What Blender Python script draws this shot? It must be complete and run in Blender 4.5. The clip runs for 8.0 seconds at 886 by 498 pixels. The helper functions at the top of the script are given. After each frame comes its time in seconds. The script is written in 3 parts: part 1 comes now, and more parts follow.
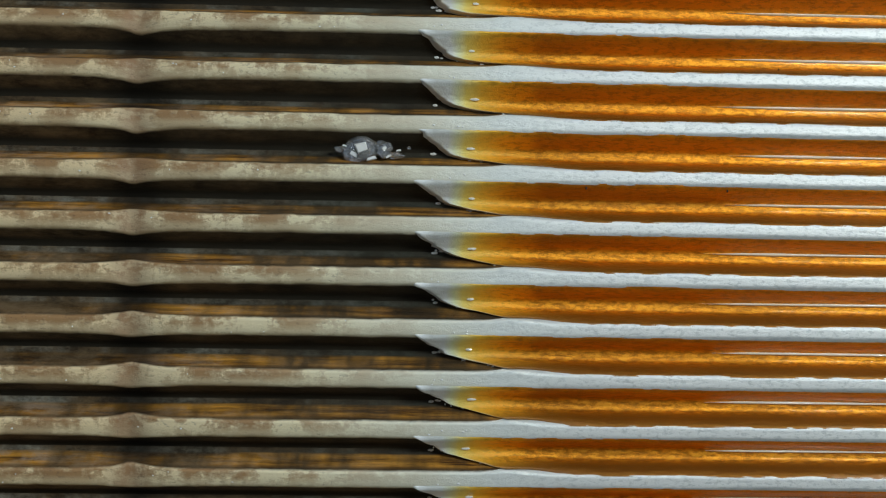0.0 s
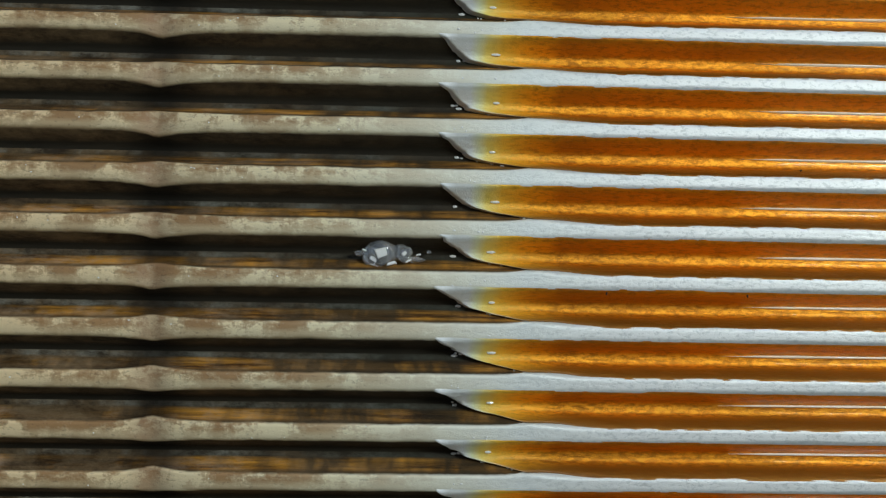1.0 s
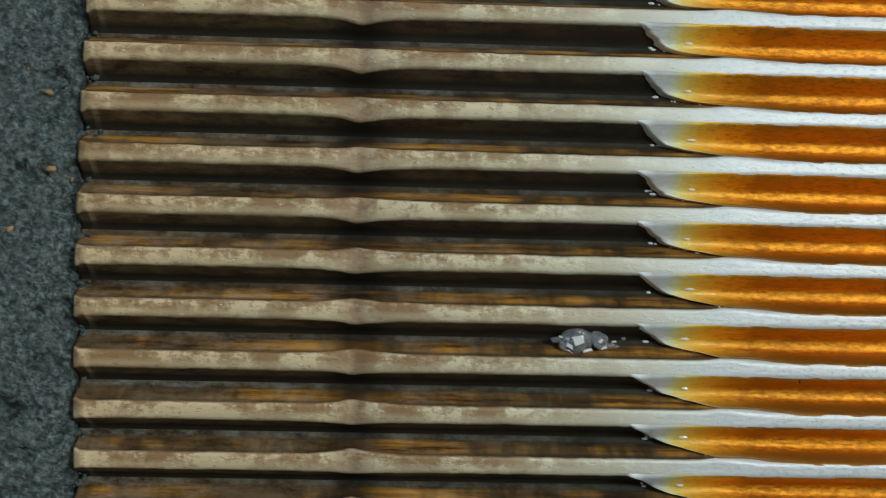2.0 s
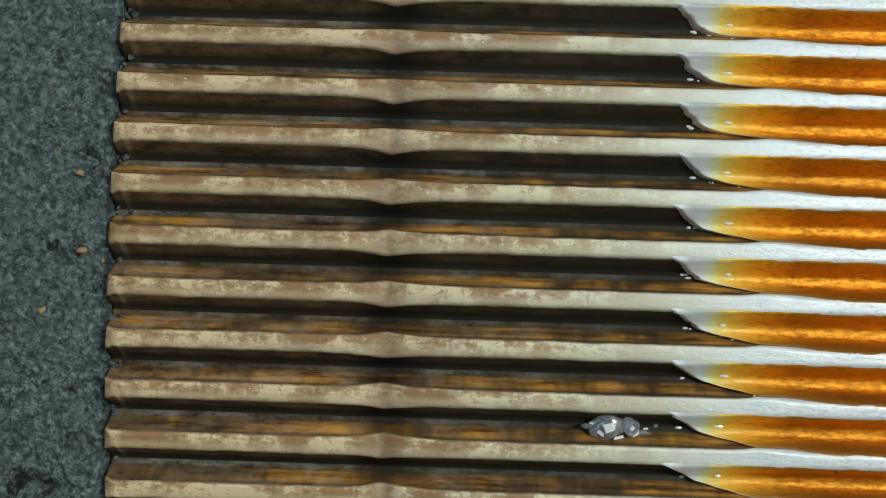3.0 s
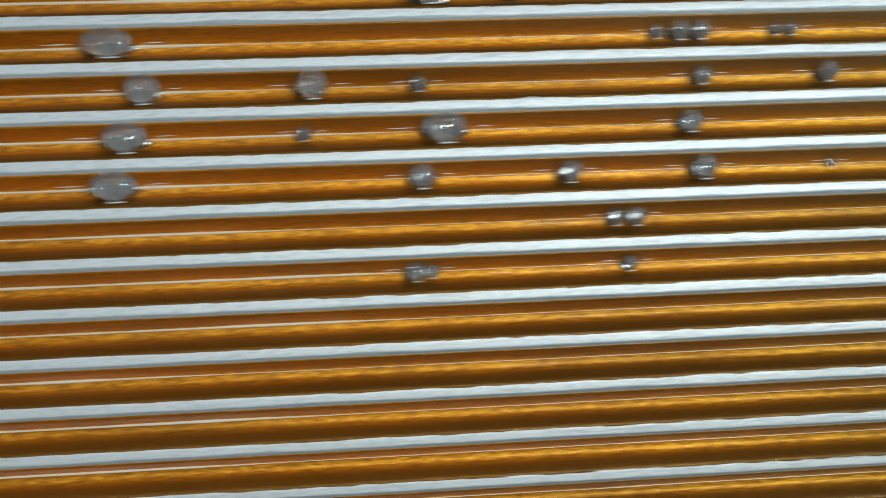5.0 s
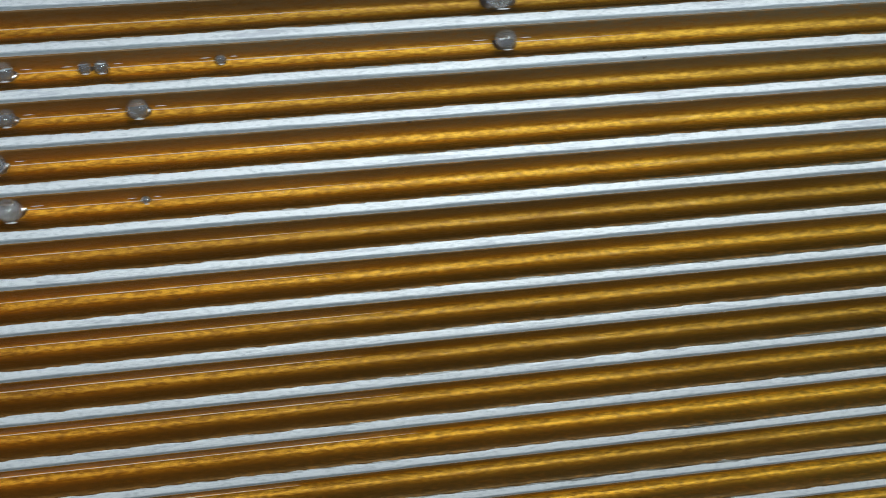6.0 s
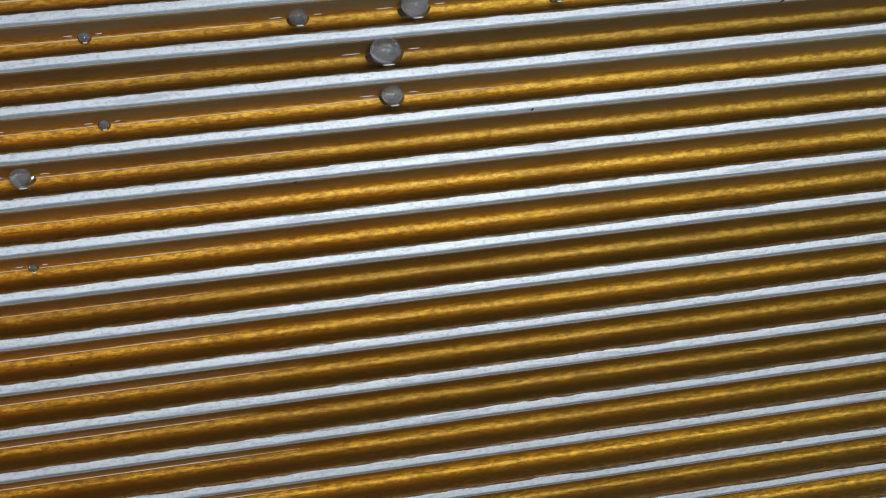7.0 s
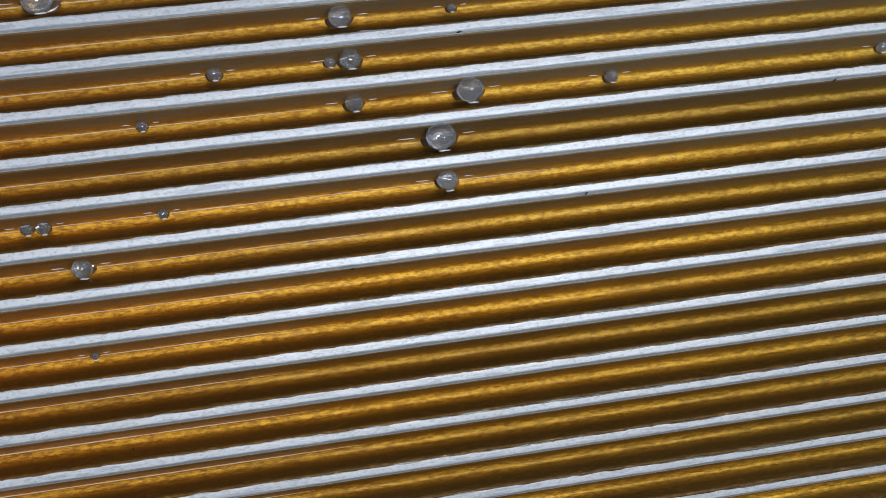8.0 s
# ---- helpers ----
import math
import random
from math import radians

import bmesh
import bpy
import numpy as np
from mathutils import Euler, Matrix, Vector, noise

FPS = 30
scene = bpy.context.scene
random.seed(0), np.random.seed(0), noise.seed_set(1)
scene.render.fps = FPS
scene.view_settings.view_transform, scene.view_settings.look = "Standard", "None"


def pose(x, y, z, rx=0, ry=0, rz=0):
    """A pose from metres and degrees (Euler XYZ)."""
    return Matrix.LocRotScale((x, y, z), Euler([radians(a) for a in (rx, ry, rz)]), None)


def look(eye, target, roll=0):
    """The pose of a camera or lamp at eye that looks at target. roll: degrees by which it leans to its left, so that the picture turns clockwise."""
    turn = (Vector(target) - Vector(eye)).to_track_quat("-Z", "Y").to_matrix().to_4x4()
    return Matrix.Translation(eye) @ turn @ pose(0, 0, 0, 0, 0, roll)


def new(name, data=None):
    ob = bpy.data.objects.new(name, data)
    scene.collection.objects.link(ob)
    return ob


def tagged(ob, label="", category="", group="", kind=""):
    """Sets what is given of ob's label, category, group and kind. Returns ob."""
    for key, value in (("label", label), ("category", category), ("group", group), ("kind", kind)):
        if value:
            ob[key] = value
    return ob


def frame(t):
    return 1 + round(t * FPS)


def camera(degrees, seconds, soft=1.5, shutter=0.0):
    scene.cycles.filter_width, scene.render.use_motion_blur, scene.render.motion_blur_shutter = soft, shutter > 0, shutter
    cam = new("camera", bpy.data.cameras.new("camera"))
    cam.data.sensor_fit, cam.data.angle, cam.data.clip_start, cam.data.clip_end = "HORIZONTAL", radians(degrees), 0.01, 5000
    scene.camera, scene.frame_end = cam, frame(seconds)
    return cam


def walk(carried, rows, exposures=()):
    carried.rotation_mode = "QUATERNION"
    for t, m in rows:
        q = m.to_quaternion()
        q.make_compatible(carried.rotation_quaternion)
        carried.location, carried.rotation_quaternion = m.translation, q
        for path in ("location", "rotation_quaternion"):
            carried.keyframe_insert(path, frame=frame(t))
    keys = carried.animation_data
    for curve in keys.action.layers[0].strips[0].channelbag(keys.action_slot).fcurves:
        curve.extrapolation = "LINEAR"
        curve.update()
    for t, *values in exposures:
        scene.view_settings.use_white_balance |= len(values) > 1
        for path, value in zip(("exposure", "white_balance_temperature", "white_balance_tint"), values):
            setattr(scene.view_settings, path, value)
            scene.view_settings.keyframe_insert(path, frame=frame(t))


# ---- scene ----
# A fluted corrugating roll lies on a concrete floor; the camera glides close over its flank.
# x runs along the roll's axis; metres.
cam = camera(41.0, 8.0, soft=0.75, shutter=0.3)
PATH = [
    (0.0, (-0.0024, -0.3169, 0.5444), (0.0045, -0.1690, 0.4100), 2.71),
    (0.5, (-0.0028, -0.3075, 0.5532), (0.0028, -0.1637, 0.4143), 2.53),
    (1.0, (-0.0067, -0.2977, 0.5636), (0.0012, -0.1579, 0.4208), 3.26),
    (1.5, (-0.0191, -0.2865, 0.5737), (-0.0082, -0.1539, 0.4244), 4.47),
    (2.0, (-0.0373, -0.2791, 0.5809), (-0.0300, -0.1491, 0.4291), 3.75),
    (2.2, (-0.0312, -0.2750, 0.5828), (-0.0369, -0.1466, 0.4295), -0.79),
    (3.3, (-0.0341, -0.2565, 0.5977), (-0.0334, -0.1363, 0.4379), 2.30),
    (3.5, (-0.0257, -0.2531, 0.6017), (-0.0223, -0.1357, 0.4398), 3.17),
    (3.7, (-0.0142, -0.2497, 0.6063), (-0.0085, -0.1352, 0.4423), 4.19),
    (4.0, (0.0221, -0.2427, 0.6119), (0.0296, -0.1327, 0.4450), 4.47),
    (4.2, (0.0403, -0.2421, 0.6120), (0.0516, -0.1317, 0.4457), 5.35),
    (5.3, (0.2027, -0.2345, 0.6327), (0.2225, -0.1354, 0.4600), 6.44),
    (5.5, (0.2269, -0.2325, 0.6363), (0.2499, -0.1375, 0.4618), 7.90),
    (5.7, (0.2403, -0.2323, 0.6390), (0.2660, -0.1390, 0.4640), 8.96),
    (6.0, (0.2631, -0.2328, 0.6457), (0.2904, -0.1417, 0.4697), 9.71),
    (6.2, (0.2734, -0.2301, 0.6477), (0.2995, -0.1415, 0.4703), 8.89),
    (6.5, (0.2818, -0.2241, 0.6521), (0.3074, -0.1393, 0.4728), 8.98),
    (7.0, (0.2828, -0.2187, 0.6567), (0.3108, -0.1355, 0.4770), 10.07),
    (7.5, (0.2810, -0.2109, 0.6613), (0.3086, -0.1275, 0.4816), 9.68),
    (8.0, (0.2752, -0.1932, 0.6691), (0.3025, -0.1201, 0.4850), 11.83),
]
EXPOSURES = [(0.0, -0.15, 6500, 2), (2.0, -0.18, 6550, 2), (3.4, 0.18, 6600, 1), (4.2, -0.1, 6550, 0), (5.4, -0.45, 6250, 2), (8.0, -0.63, 6150, 14)]
walk(cam, [(t, look(eye, target, roll)) for t, eye, target, roll in PATH], EXPOSURES)

# ---- light ----
world = bpy.data.worlds.new("sky")
scene.world = world
world.use_nodes = True
wn = world.node_tree.nodes
sky = wn.new("ShaderNodeTexSky")
sky.sky_type = "NISHITA"
sky.sun_disc = False
sky.sun_elevation = radians(50)
sky.sun_rotation = radians(35)
sky.air_density, sky.dust_density = 1.0, 4.0
world.node_tree.links.new(sky.outputs["Color"], wn["Background"].inputs["Color"])
wn["Background"].inputs["Strength"].default_value = 0.11

sun = new("sun", bpy.data.lights.new("sun", "SUN"))
sun.data.energy, sun.data.angle, sun.data.color = 3.6, radians(15), (1.0, 0.95, 0.87)
sun.matrix_world = look((1.1, 1.44, 2.5), (0.0, 0.0, 0.4))

# unseen strip lamp, placed and strengthened to brighten the lower right flutes
lamp = new("strip_light", bpy.data.lights.new("strip_light", "AREA"))
lamp.data.shape, lamp.data.size, lamp.data.size_y = "RECTANGLE", 0.31, 0.08
lamp.data.energy, lamp.data.color = 3.4, (0.95, 0.99, 1.0)
lamp.matrix_world = look((0.41, -0.40, 1.00), (0.36, -0.15, 0.45))

# ---- the roll's measures ----
TEETH = 196
STEP = 2 * math.pi / TEETH          # angle of one flute
R = 0.24955                         # tip radius
AXIS = 0.2496                       # height of the axis
TILT = radians(47.917)                # elevation of flute 0
END, GROOVE, SPEAR = -0.0873, -0.0443, 0.0
LENGTH = 1.50                       # fluted part reaches to here
DEEP = 0.0042                       # flute depth
NEAR = range(-10, 28)               # flutes that the camera passes


# ---- materials ----
def shader(name):
    mat = bpy.data.materials.new(name)
    mat.use_nodes = True
    tree = mat.node_tree
    return mat, tree, tree.nodes["Principled BSDF"]


def node(tree, kind, **values):
    n = tree.nodes.new(kind)
    for key, value in values.items():
        n.inputs[key.replace("_", " ")].default_value = value
    return n


def math_node(tree, op, a, b=None, clamp=False):
    n = tree.nodes.new("ShaderNodeMath")
    n.operation, n.use_clamp = op, clamp
    for i, v in enumerate((a, b)):
        if v is None:
            continue
        if isinstance(v, (int, float)):
            n.inputs[i].default_value = v
        else:
            tree.links.new(v, n.inputs[i])
    return n.outputs[0]


def ramp(tree, source, stops, smooth=False):
    n = tree.nodes.new("ShaderNodeValToRGB")
    e = n.color_ramp.elements
    n.color_ramp.interpolation = "EASE" if smooth else "LINEAR"
    while len(e) < len(stops):
        e.new(0.5)
    for el, (at, colour) in zip(e, stops):
        el.position = at
        el.color = (*colour, 1) if isinstance(colour, tuple) else (colour, colour, colour, 1)
    tree.links.new(source, n.inputs[0])
    return n.outputs[0]


def span(tree, source, a, b):
    n = tree.nodes.new("ShaderNodeMapRange")
    n.inputs["From Min"].default_value, n.inputs["From Max"].default_value = a, b
    tree.links.new(source, n.inputs["Value"])
    return n.outputs[0]


def mix(tree, fac, a, b, how="MIX"):
    n = tree.nodes.new("ShaderNodeMix")
    n.data_type, n.blend_type = "RGBA", how
    for sock, v in ((n.inputs[0], fac), (n.inputs[6], a), (n.inputs[7], b)):
        if isinstance(v, (int, float)):
            sock.default_value = v
        elif isinstance(v, tuple):
            sock.default_value = (*v, 1)
        else:
            tree.links.new(v, sock)
    return n.outputs[2]


def place_noise(tree, scale, stretch=(1, 1, 1), detail=4, rough=0.6):
    """Noise over the place, scale in features a metre."""
    geo = tree.nodes.new("ShaderNodeNewGeometry")
    m = tree.nodes.new("ShaderNodeMapping")
    m.inputs["Scale"].default_value = stretch
    tree.links.new(geo.outputs["Position"], m.inputs["Vector"])
    n = node(tree, "ShaderNodeTexNoise", Scale=scale, Detail=detail, Roughness=rough)
    tree.links.new(m.outputs[0], n.inputs["Vector"])
    return n.outputs["Fac"]


def bump(tree, bsdf, height, strength, distance, socket="Normal"):
    n = node(tree, "ShaderNodeBump", Strength=strength, Distance=distance)
    tree.links.new(height, n.inputs["Height"])
    tree.links.new(n.outputs[0], bsdf.inputs[socket])


def along_and_across(tree):
    uv = tree.nodes.new("ShaderNodeUVMap")
    s = tree.nodes.new("ShaderNodeSeparateXYZ")
    tree.links.new(uv.outputs[0], s.inputs[0])
    return s.outputs[0], s.outputs[1]


def flute_material():
    """Steel flutes: bare chromed crests, towards the end dull stained lands and valleys black with soot and painted
    shade, with a rusty band.
    """
    mat, tree, b = shader("flute_steel")
    x, v = along_and_across(tree)               # x in metres along; v across, 0 at the crest, +-0.5 in the valleys
    blotch = place_noise(tree, 330, (0.6, 1, 1), 6, 0.72)
    fine = place_noise(tree, 1900, (0.5, 1, 1), 4, 0.7)
    streak = place_noise(tree, 520, (0.10, 1, 1), 6, 0.7)
    # crest colour along the roll
    dull = ramp(tree, span(tree, x, -0.09, 0.03), [(0.0, (0.88, 0.67, 0.38)), (0.35, (0.85, 0.70, 0.43)), (0.60, (0.86, 0.78, 0.53)), (0.74, (0.86, 0.85, 0.69)), (0.86, (0.82, 0.87, 0.85)), (1.0, (0.87, 0.90, 0.90))])
    comb = place_noise(tree, 900, (1.0, 0.28, 0.28), 5, 0.7)          # short streaks across the lands
    wide = place_noise(tree, 130, (1.0, 0.5, 0.5), 3)
    patch = place_noise(tree, 300, (0.55, 1.0, 1.0), 7, 0.75)         # irregular stains
    rusty = math_node(tree, "ADD", math_node(tree, "MULTIPLY", comb, 0.12), math_node(tree, "ADD", math_node(tree, "MULTIPLY", wide, 0.33), math_node(tree, "MULTIPLY", patch, 0.55)))
    rusty = ramp(tree, rusty, [(0.46, 0.0), (0.49, 0.6), (0.54, 1.0)])
    amount = math_node(tree, "MULTIPLY", rusty, ramp(tree, span(tree, x, -0.09, 0.02), [(0.0, 0.9), (0.6, 0.9), (0.76, 0.35), (0.9, 0.0)]))
    amount = math_node(tree, "MULTIPLY", amount, ramp(tree, span(tree, v, -0.2, 0.2), [(0.0, 1.0), (0.40, 0.95), (0.65, 0.55), (1.0, 0.7)]))
    crest = mix(tree, amount, dull, mix(tree, patch, (0.11, 0.045, 0.012), (0.48, 0.25, 0.085)))
    lower_tone = ramp(tree, span(tree, v, -0.15, 0.15), [(0.3, 0.0), (0.75, 0.55), (1.0, 0.8)])      # darker and greenish on the lower half of the land
    crest = mix(tree, math_node(tree, "MULTIPLY", lower_tone, ramp(tree, span(tree, x, -0.09, 0.012), [(0.0, 0.2), (0.3, 0.55), (0.85, 0.6), (1.0, 0.0)])), crest, mix(tree, blotch, (0.13, 0.12, 0.07), (0.46, 0.42, 0.28)))
    ring = ramp(tree, span(tree, x, GROOVE - 0.004, GROOVE + 0.004), [(0.0, 0.0), (0.35, 0.7), (0.6, 0.7), (1.0, 0.0)])
    crest = mix(tree, math_node(tree, "MULTIPLY", ring, 0.8), crest, mix(tree, patch, (0.13, 0.065, 0.03), (0.40, 0.24, 0.13)))
    specks = ramp(tree, fine, [(0.36, 1.0), (0.42, 0.0)])
    crest = mix(tree, math_node(tree, "MULTIPLY", specks, ramp(tree, span(tree, x, -0.09, 0.0), [(0.0, 0.4), (0.85, 0.3), (1.0, 0.0)])), crest, (0.09, 0.06, 0.04))
    frost = ramp(tree, fine, [(0.38, 0.45), (0.50, 0.0)])
    crest = mix(tree, math_node(tree, "MULTIPLY", frost, span(tree, x, 0.0, 0.03)), crest, (0.40, 0.45, 0.46))
    brushed = ramp(tree, streak, [(0.36, 0.55), (0.45, 0.0)])
    crest = mix(tree, math_node(tree, "MULTIPLY", brushed, span(tree, x, 0.08, 0.22)), crest, (0.42, 0.45, 0.50))
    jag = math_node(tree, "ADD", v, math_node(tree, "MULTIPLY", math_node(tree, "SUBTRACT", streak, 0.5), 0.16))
    edge_shade = math_node(tree, "MULTIPLY", ramp(tree, span(tree, jag, 0.0, 0.2), [(0.28, 0.0), (0.48, 1.0)]), ramp(tree, span(tree, x, 0.02, 0.2), [(0.0, 0.0), (0.2, 0.55), (1.0, 1.0)]))
    crest = mix(tree, edge_shade, crest, mix(tree, streak, (0.10, 0.13, 0.15), (0.36, 0.42, 0.45)))      # shade on the lower edge of the land, put into the colour with a jagged border
    chip = math_node(tree, "SUBTRACT", math_node(tree, "MULTIPLY", math_node(tree, "SUBTRACT", streak, 0.5), 0.22), math_node(tree, "ADD", v, 0.085))
    chip = math_node(tree, "MULTIPLY", ramp(tree, span(tree, chip, -0.02, 0.02), [(0.4, 0.0), (0.6, 1.0)]), span(tree, x, 0.18, 0.34))
    crest = mix(tree, chip, crest, (0.11, 0.11, 0.085))          # chipped upper edge
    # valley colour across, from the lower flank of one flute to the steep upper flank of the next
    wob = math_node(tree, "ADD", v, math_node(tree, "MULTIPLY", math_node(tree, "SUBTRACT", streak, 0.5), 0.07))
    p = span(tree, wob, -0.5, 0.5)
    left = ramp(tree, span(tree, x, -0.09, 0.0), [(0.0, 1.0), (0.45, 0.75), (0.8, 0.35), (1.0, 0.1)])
    # near-black holds both the soot and the shade of the recess
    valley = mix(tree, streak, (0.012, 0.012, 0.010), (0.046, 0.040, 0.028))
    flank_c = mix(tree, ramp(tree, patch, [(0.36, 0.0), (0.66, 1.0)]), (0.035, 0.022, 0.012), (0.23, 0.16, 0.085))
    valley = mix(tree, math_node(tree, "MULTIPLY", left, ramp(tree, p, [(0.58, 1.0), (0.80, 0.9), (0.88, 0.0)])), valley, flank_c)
    worn = ramp(tree, place_noise(tree, 140, (0.5, 0.3, 0.3), 5, 0.7), [(0.42, 0.0), (0.60, 1.0)])
    grey_c = mix(tree, left, (0.030, 0.034, 0.024), mix(tree, ramp(tree, patch, [(0.4, 0.0), (0.62, 1.0)]), (0.06, 0.048, 0.032), (0.36, 0.36, 0.31)))
    valley = mix(tree, math_node(tree, "MULTIPLY", ramp(tree, p, [(0.0, 0.7), (0.03, 0.9), (0.09, 0.9), (0.13, 0.0)]), worn), valley, grey_c)
    band = ramp(tree, p, [(0.10, 0.0), (0.145, 0.85), (0.18, 1.0), (0.265, 1.0), (0.30, 0.2), (0.34, 0.0)])
    rust = mix(tree, ramp(tree, streak, [(0.38, 0.0), (0.60, 1.0)]), (0.085, 0.036, 0.012), (0.72, 0.345, 0.055))
    rust = mix(tree, math_node(tree, "MULTIPLY", left, ramp(tree, patch, [(0.44, 0.0), (0.60, 0.8)])), rust, (0.52, 0.38, 0.26))
    patchy = ramp(tree, place_noise(tree, 100, (0.8, 0.25, 0.25), 4, 0.65), [(0.41, 0.1), (0.58, 1.0)])
    valley = mix(tree, math_node(tree, "MULTIPLY", band, patchy), valley, rust)
    cut = ramp(tree, span(tree, x, GROOVE - 0.006, GROOVE + 0.008), [(0.0, 0.0), (0.35, 0.8), (0.55, 0.8), (1.0, 0.0)])
    valley = mix(tree, cut, valley, (0.010, 0.009, 0.007))
    valley = mix(tree, span(tree, x, 0.0135, 0.0150), valley, (0.60, 0.62, 0.61))   # clean under the varnish
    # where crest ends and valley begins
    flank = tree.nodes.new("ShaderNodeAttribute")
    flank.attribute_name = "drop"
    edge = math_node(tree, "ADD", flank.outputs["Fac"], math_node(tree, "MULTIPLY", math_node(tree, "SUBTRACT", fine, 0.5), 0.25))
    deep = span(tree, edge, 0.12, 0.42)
    tent = ramp(tree, span(tree, x, 0.0085, 0.021), [(0.0, 0.0), (0.46, 1.0), (1.0, 0.0)])
    bare = math_node(tree, "ADD", math_node(tree, "ADD", v, 0.125), math_node(tree, "MULTIPLY", tent, 0.115))
    bare = math_node(tree, "MULTIPLY", math_node(tree, "GREATER_THAN", bare, 0.0), math_node(tree, "LESS_THAN", v, 0.0))
    deep = math_node(tree, "MULTIPLY", deep, math_node(tree, "SUBTRACT", 1.0, math_node(tree, "MULTIPLY", bare, ramp(tree, tent, [(0.0, 0.0), (0.1, 1.0)]))))
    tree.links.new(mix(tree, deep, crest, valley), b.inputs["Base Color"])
    tree.links.new(ramp(tree, deep, [(0.0, 0.5), (1.0, 0.12)]), b.inputs["Specular IOR Level"])
    bright = ramp(tree, span(tree, x, -0.03, 0.02), [(0.0, 0.05), (0.6, 0.12), (1.0, 0.22)])
    tree.links.new(math_node(tree, "MULTIPLY", bright, math_node(tree, "SUBTRACT", 1.0, deep)), b.inputs["Metallic"])
    base_rough = ramp(tree, span(tree, x, -0.09, 0.02), [(0.0, 0.62), (0.75, 0.48), (1.0, 0.42)])
    tree.links.new(math_node(tree, "ADD", base_rough, math_node(tree, "MULTIPLY", math_node(tree, "SUBTRACT", blotch, 0.5), 0.25)), b.inputs["Roughness"])
    bump(tree, b, math_node(tree, "ADD", fine, blotch), 0.55, 0.0002)
    return mat


def film_material():
    """Amber rust-proofing varnish over steel: pale where it runs out, then yellow, orange, further along olive gold."""
    mat, tree, b = shader("amber_varnish")
    d, v = along_and_across(tree)               # d: metres from the slanting edge; v: 0 upper crest to 1 lower crest
    grain = place_noise(tree, 1700, (0.38, 1, 1), 5, 0.7)
    cloud = place_noise(tree, 180, (0.12, 1, 1), 3)
    dd = math_node(tree, "ADD", d, math_node(tree, "MULTIPLY", math_node(tree, "SUBTRACT", cloud, 0.5), 0.003))
    geo = tree.nodes.new("ShaderNodeNewGeometry")
    at = tree.nodes.new("ShaderNodeSeparateXYZ")
    tree.links.new(geo.outputs["Position"], at.inputs[0])
    along = math_node(tree, "ADD", at.outputs[0], math_node(tree, "MULTIPLY", math_node(tree, "SUBTRACT", cloud, 0.5), 0.0025))
    start = ramp(tree, span(tree, along, 0.0, 0.03), [(0.0, (0.88, 0.92, 0.93)), (0.15, (0.87, 0.92, 0.92)), (0.195, (0.85, 0.88, 0.55)), (0.24, (0.90, 0.72, 0.17)), (0.32, (0.92, 0.56, 0.06)), (0.45, (0.90, 0.44, 0.025)), (0.58, (0.84, 0.36, 0.016)), (0.64, (0.64, 0.235, 0.010)), (1.0, (0.78, 0.275, 0.010))])
    start = mix(tree, ramp(tree, span(tree, dd, 0.0, 0.0016), [(0.0, 0.8), (1.0, 0.0)]), start, (0.88, 0.91, 0.88))       # a pale rim
    # thin shadow below the upper crest, painted in as grey
    crest_shadow = math_node(tree, "MULTIPLY", ramp(tree, v, [(0.12, 1.0), (0.19, 0.8), (0.28, 0.0)]), ramp(tree, span(tree, along, 0.0, 0.012), [(0.05, 0.0), (0.2, 0.6), (0.5, 0.6), (0.8, 0.0)]))
    start = mix(tree, crest_shadow, start, (0.30, 0.31, 0.27))
    later = ramp(tree, span(tree, d, 0.03, 0.45), [(0.0, (0.78, 0.275, 0.010)), (0.40, (0.66, 0.255, 0.010)), (0.55, (0.60, 0.28, 0.014)), (0.75, (0.58, 0.33, 0.024)), (1.0, (0.45, 0.335, 0.05))])
    colour = mix(tree, span(tree, along, 0.028, 0.032), start, later)
    set_in = span(tree, along, 0.007, 0.015)        # the grain shows once the coat is full
    # further along the upper flank carries hardly any varnish and shows grey
    high = span(tree, math_node(tree, "ADD", at.outputs[2], math_node(tree, "MULTIPLY", math_node(tree, "SUBTRACT", cloud, 0.5), 0.012)), 0.452, 0.484)
    bare = math_node(tree, "MULTIPLY", ramp(tree, span(tree, d, 0.10, 0.40), [(0.0, 0.0), (0.3, 0.4), (0.55, 0.85), (1.0, 0.95)]), ramp(tree, high, [(0.0, 0.25), (1.0, 1.0)]))
    thin = math_node(tree, "MULTIPLY", bare, ramp(tree, v, [(0.10, 1.0), (0.32, 0.9), (0.43, 0.0)]))
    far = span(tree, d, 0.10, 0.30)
    # upper flank browned further along, dark reflections put into the colour
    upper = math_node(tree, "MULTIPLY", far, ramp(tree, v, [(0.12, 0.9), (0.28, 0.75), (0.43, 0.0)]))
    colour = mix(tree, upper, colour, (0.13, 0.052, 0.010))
    colour = mix(tree, thin, colour, (0.21, 0.18, 0.115))
    # dark lower flank: its shade is put into the colour
    lower_shade = math_node(tree, "MULTIPLY", set_in, ramp(tree, v, [(0.63, 0.0), (0.73, 0.8), (0.9, 0.95)]))
    colour = mix(tree, lower_shade, colour, mix(tree, far, (0.20, 0.085, 0.010), (0.035, 0.022, 0.007)))
    # glitter along the valley floor, painted as brighter gold grains
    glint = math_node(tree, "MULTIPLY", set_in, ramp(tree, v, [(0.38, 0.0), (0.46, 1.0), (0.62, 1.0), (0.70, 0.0)]))
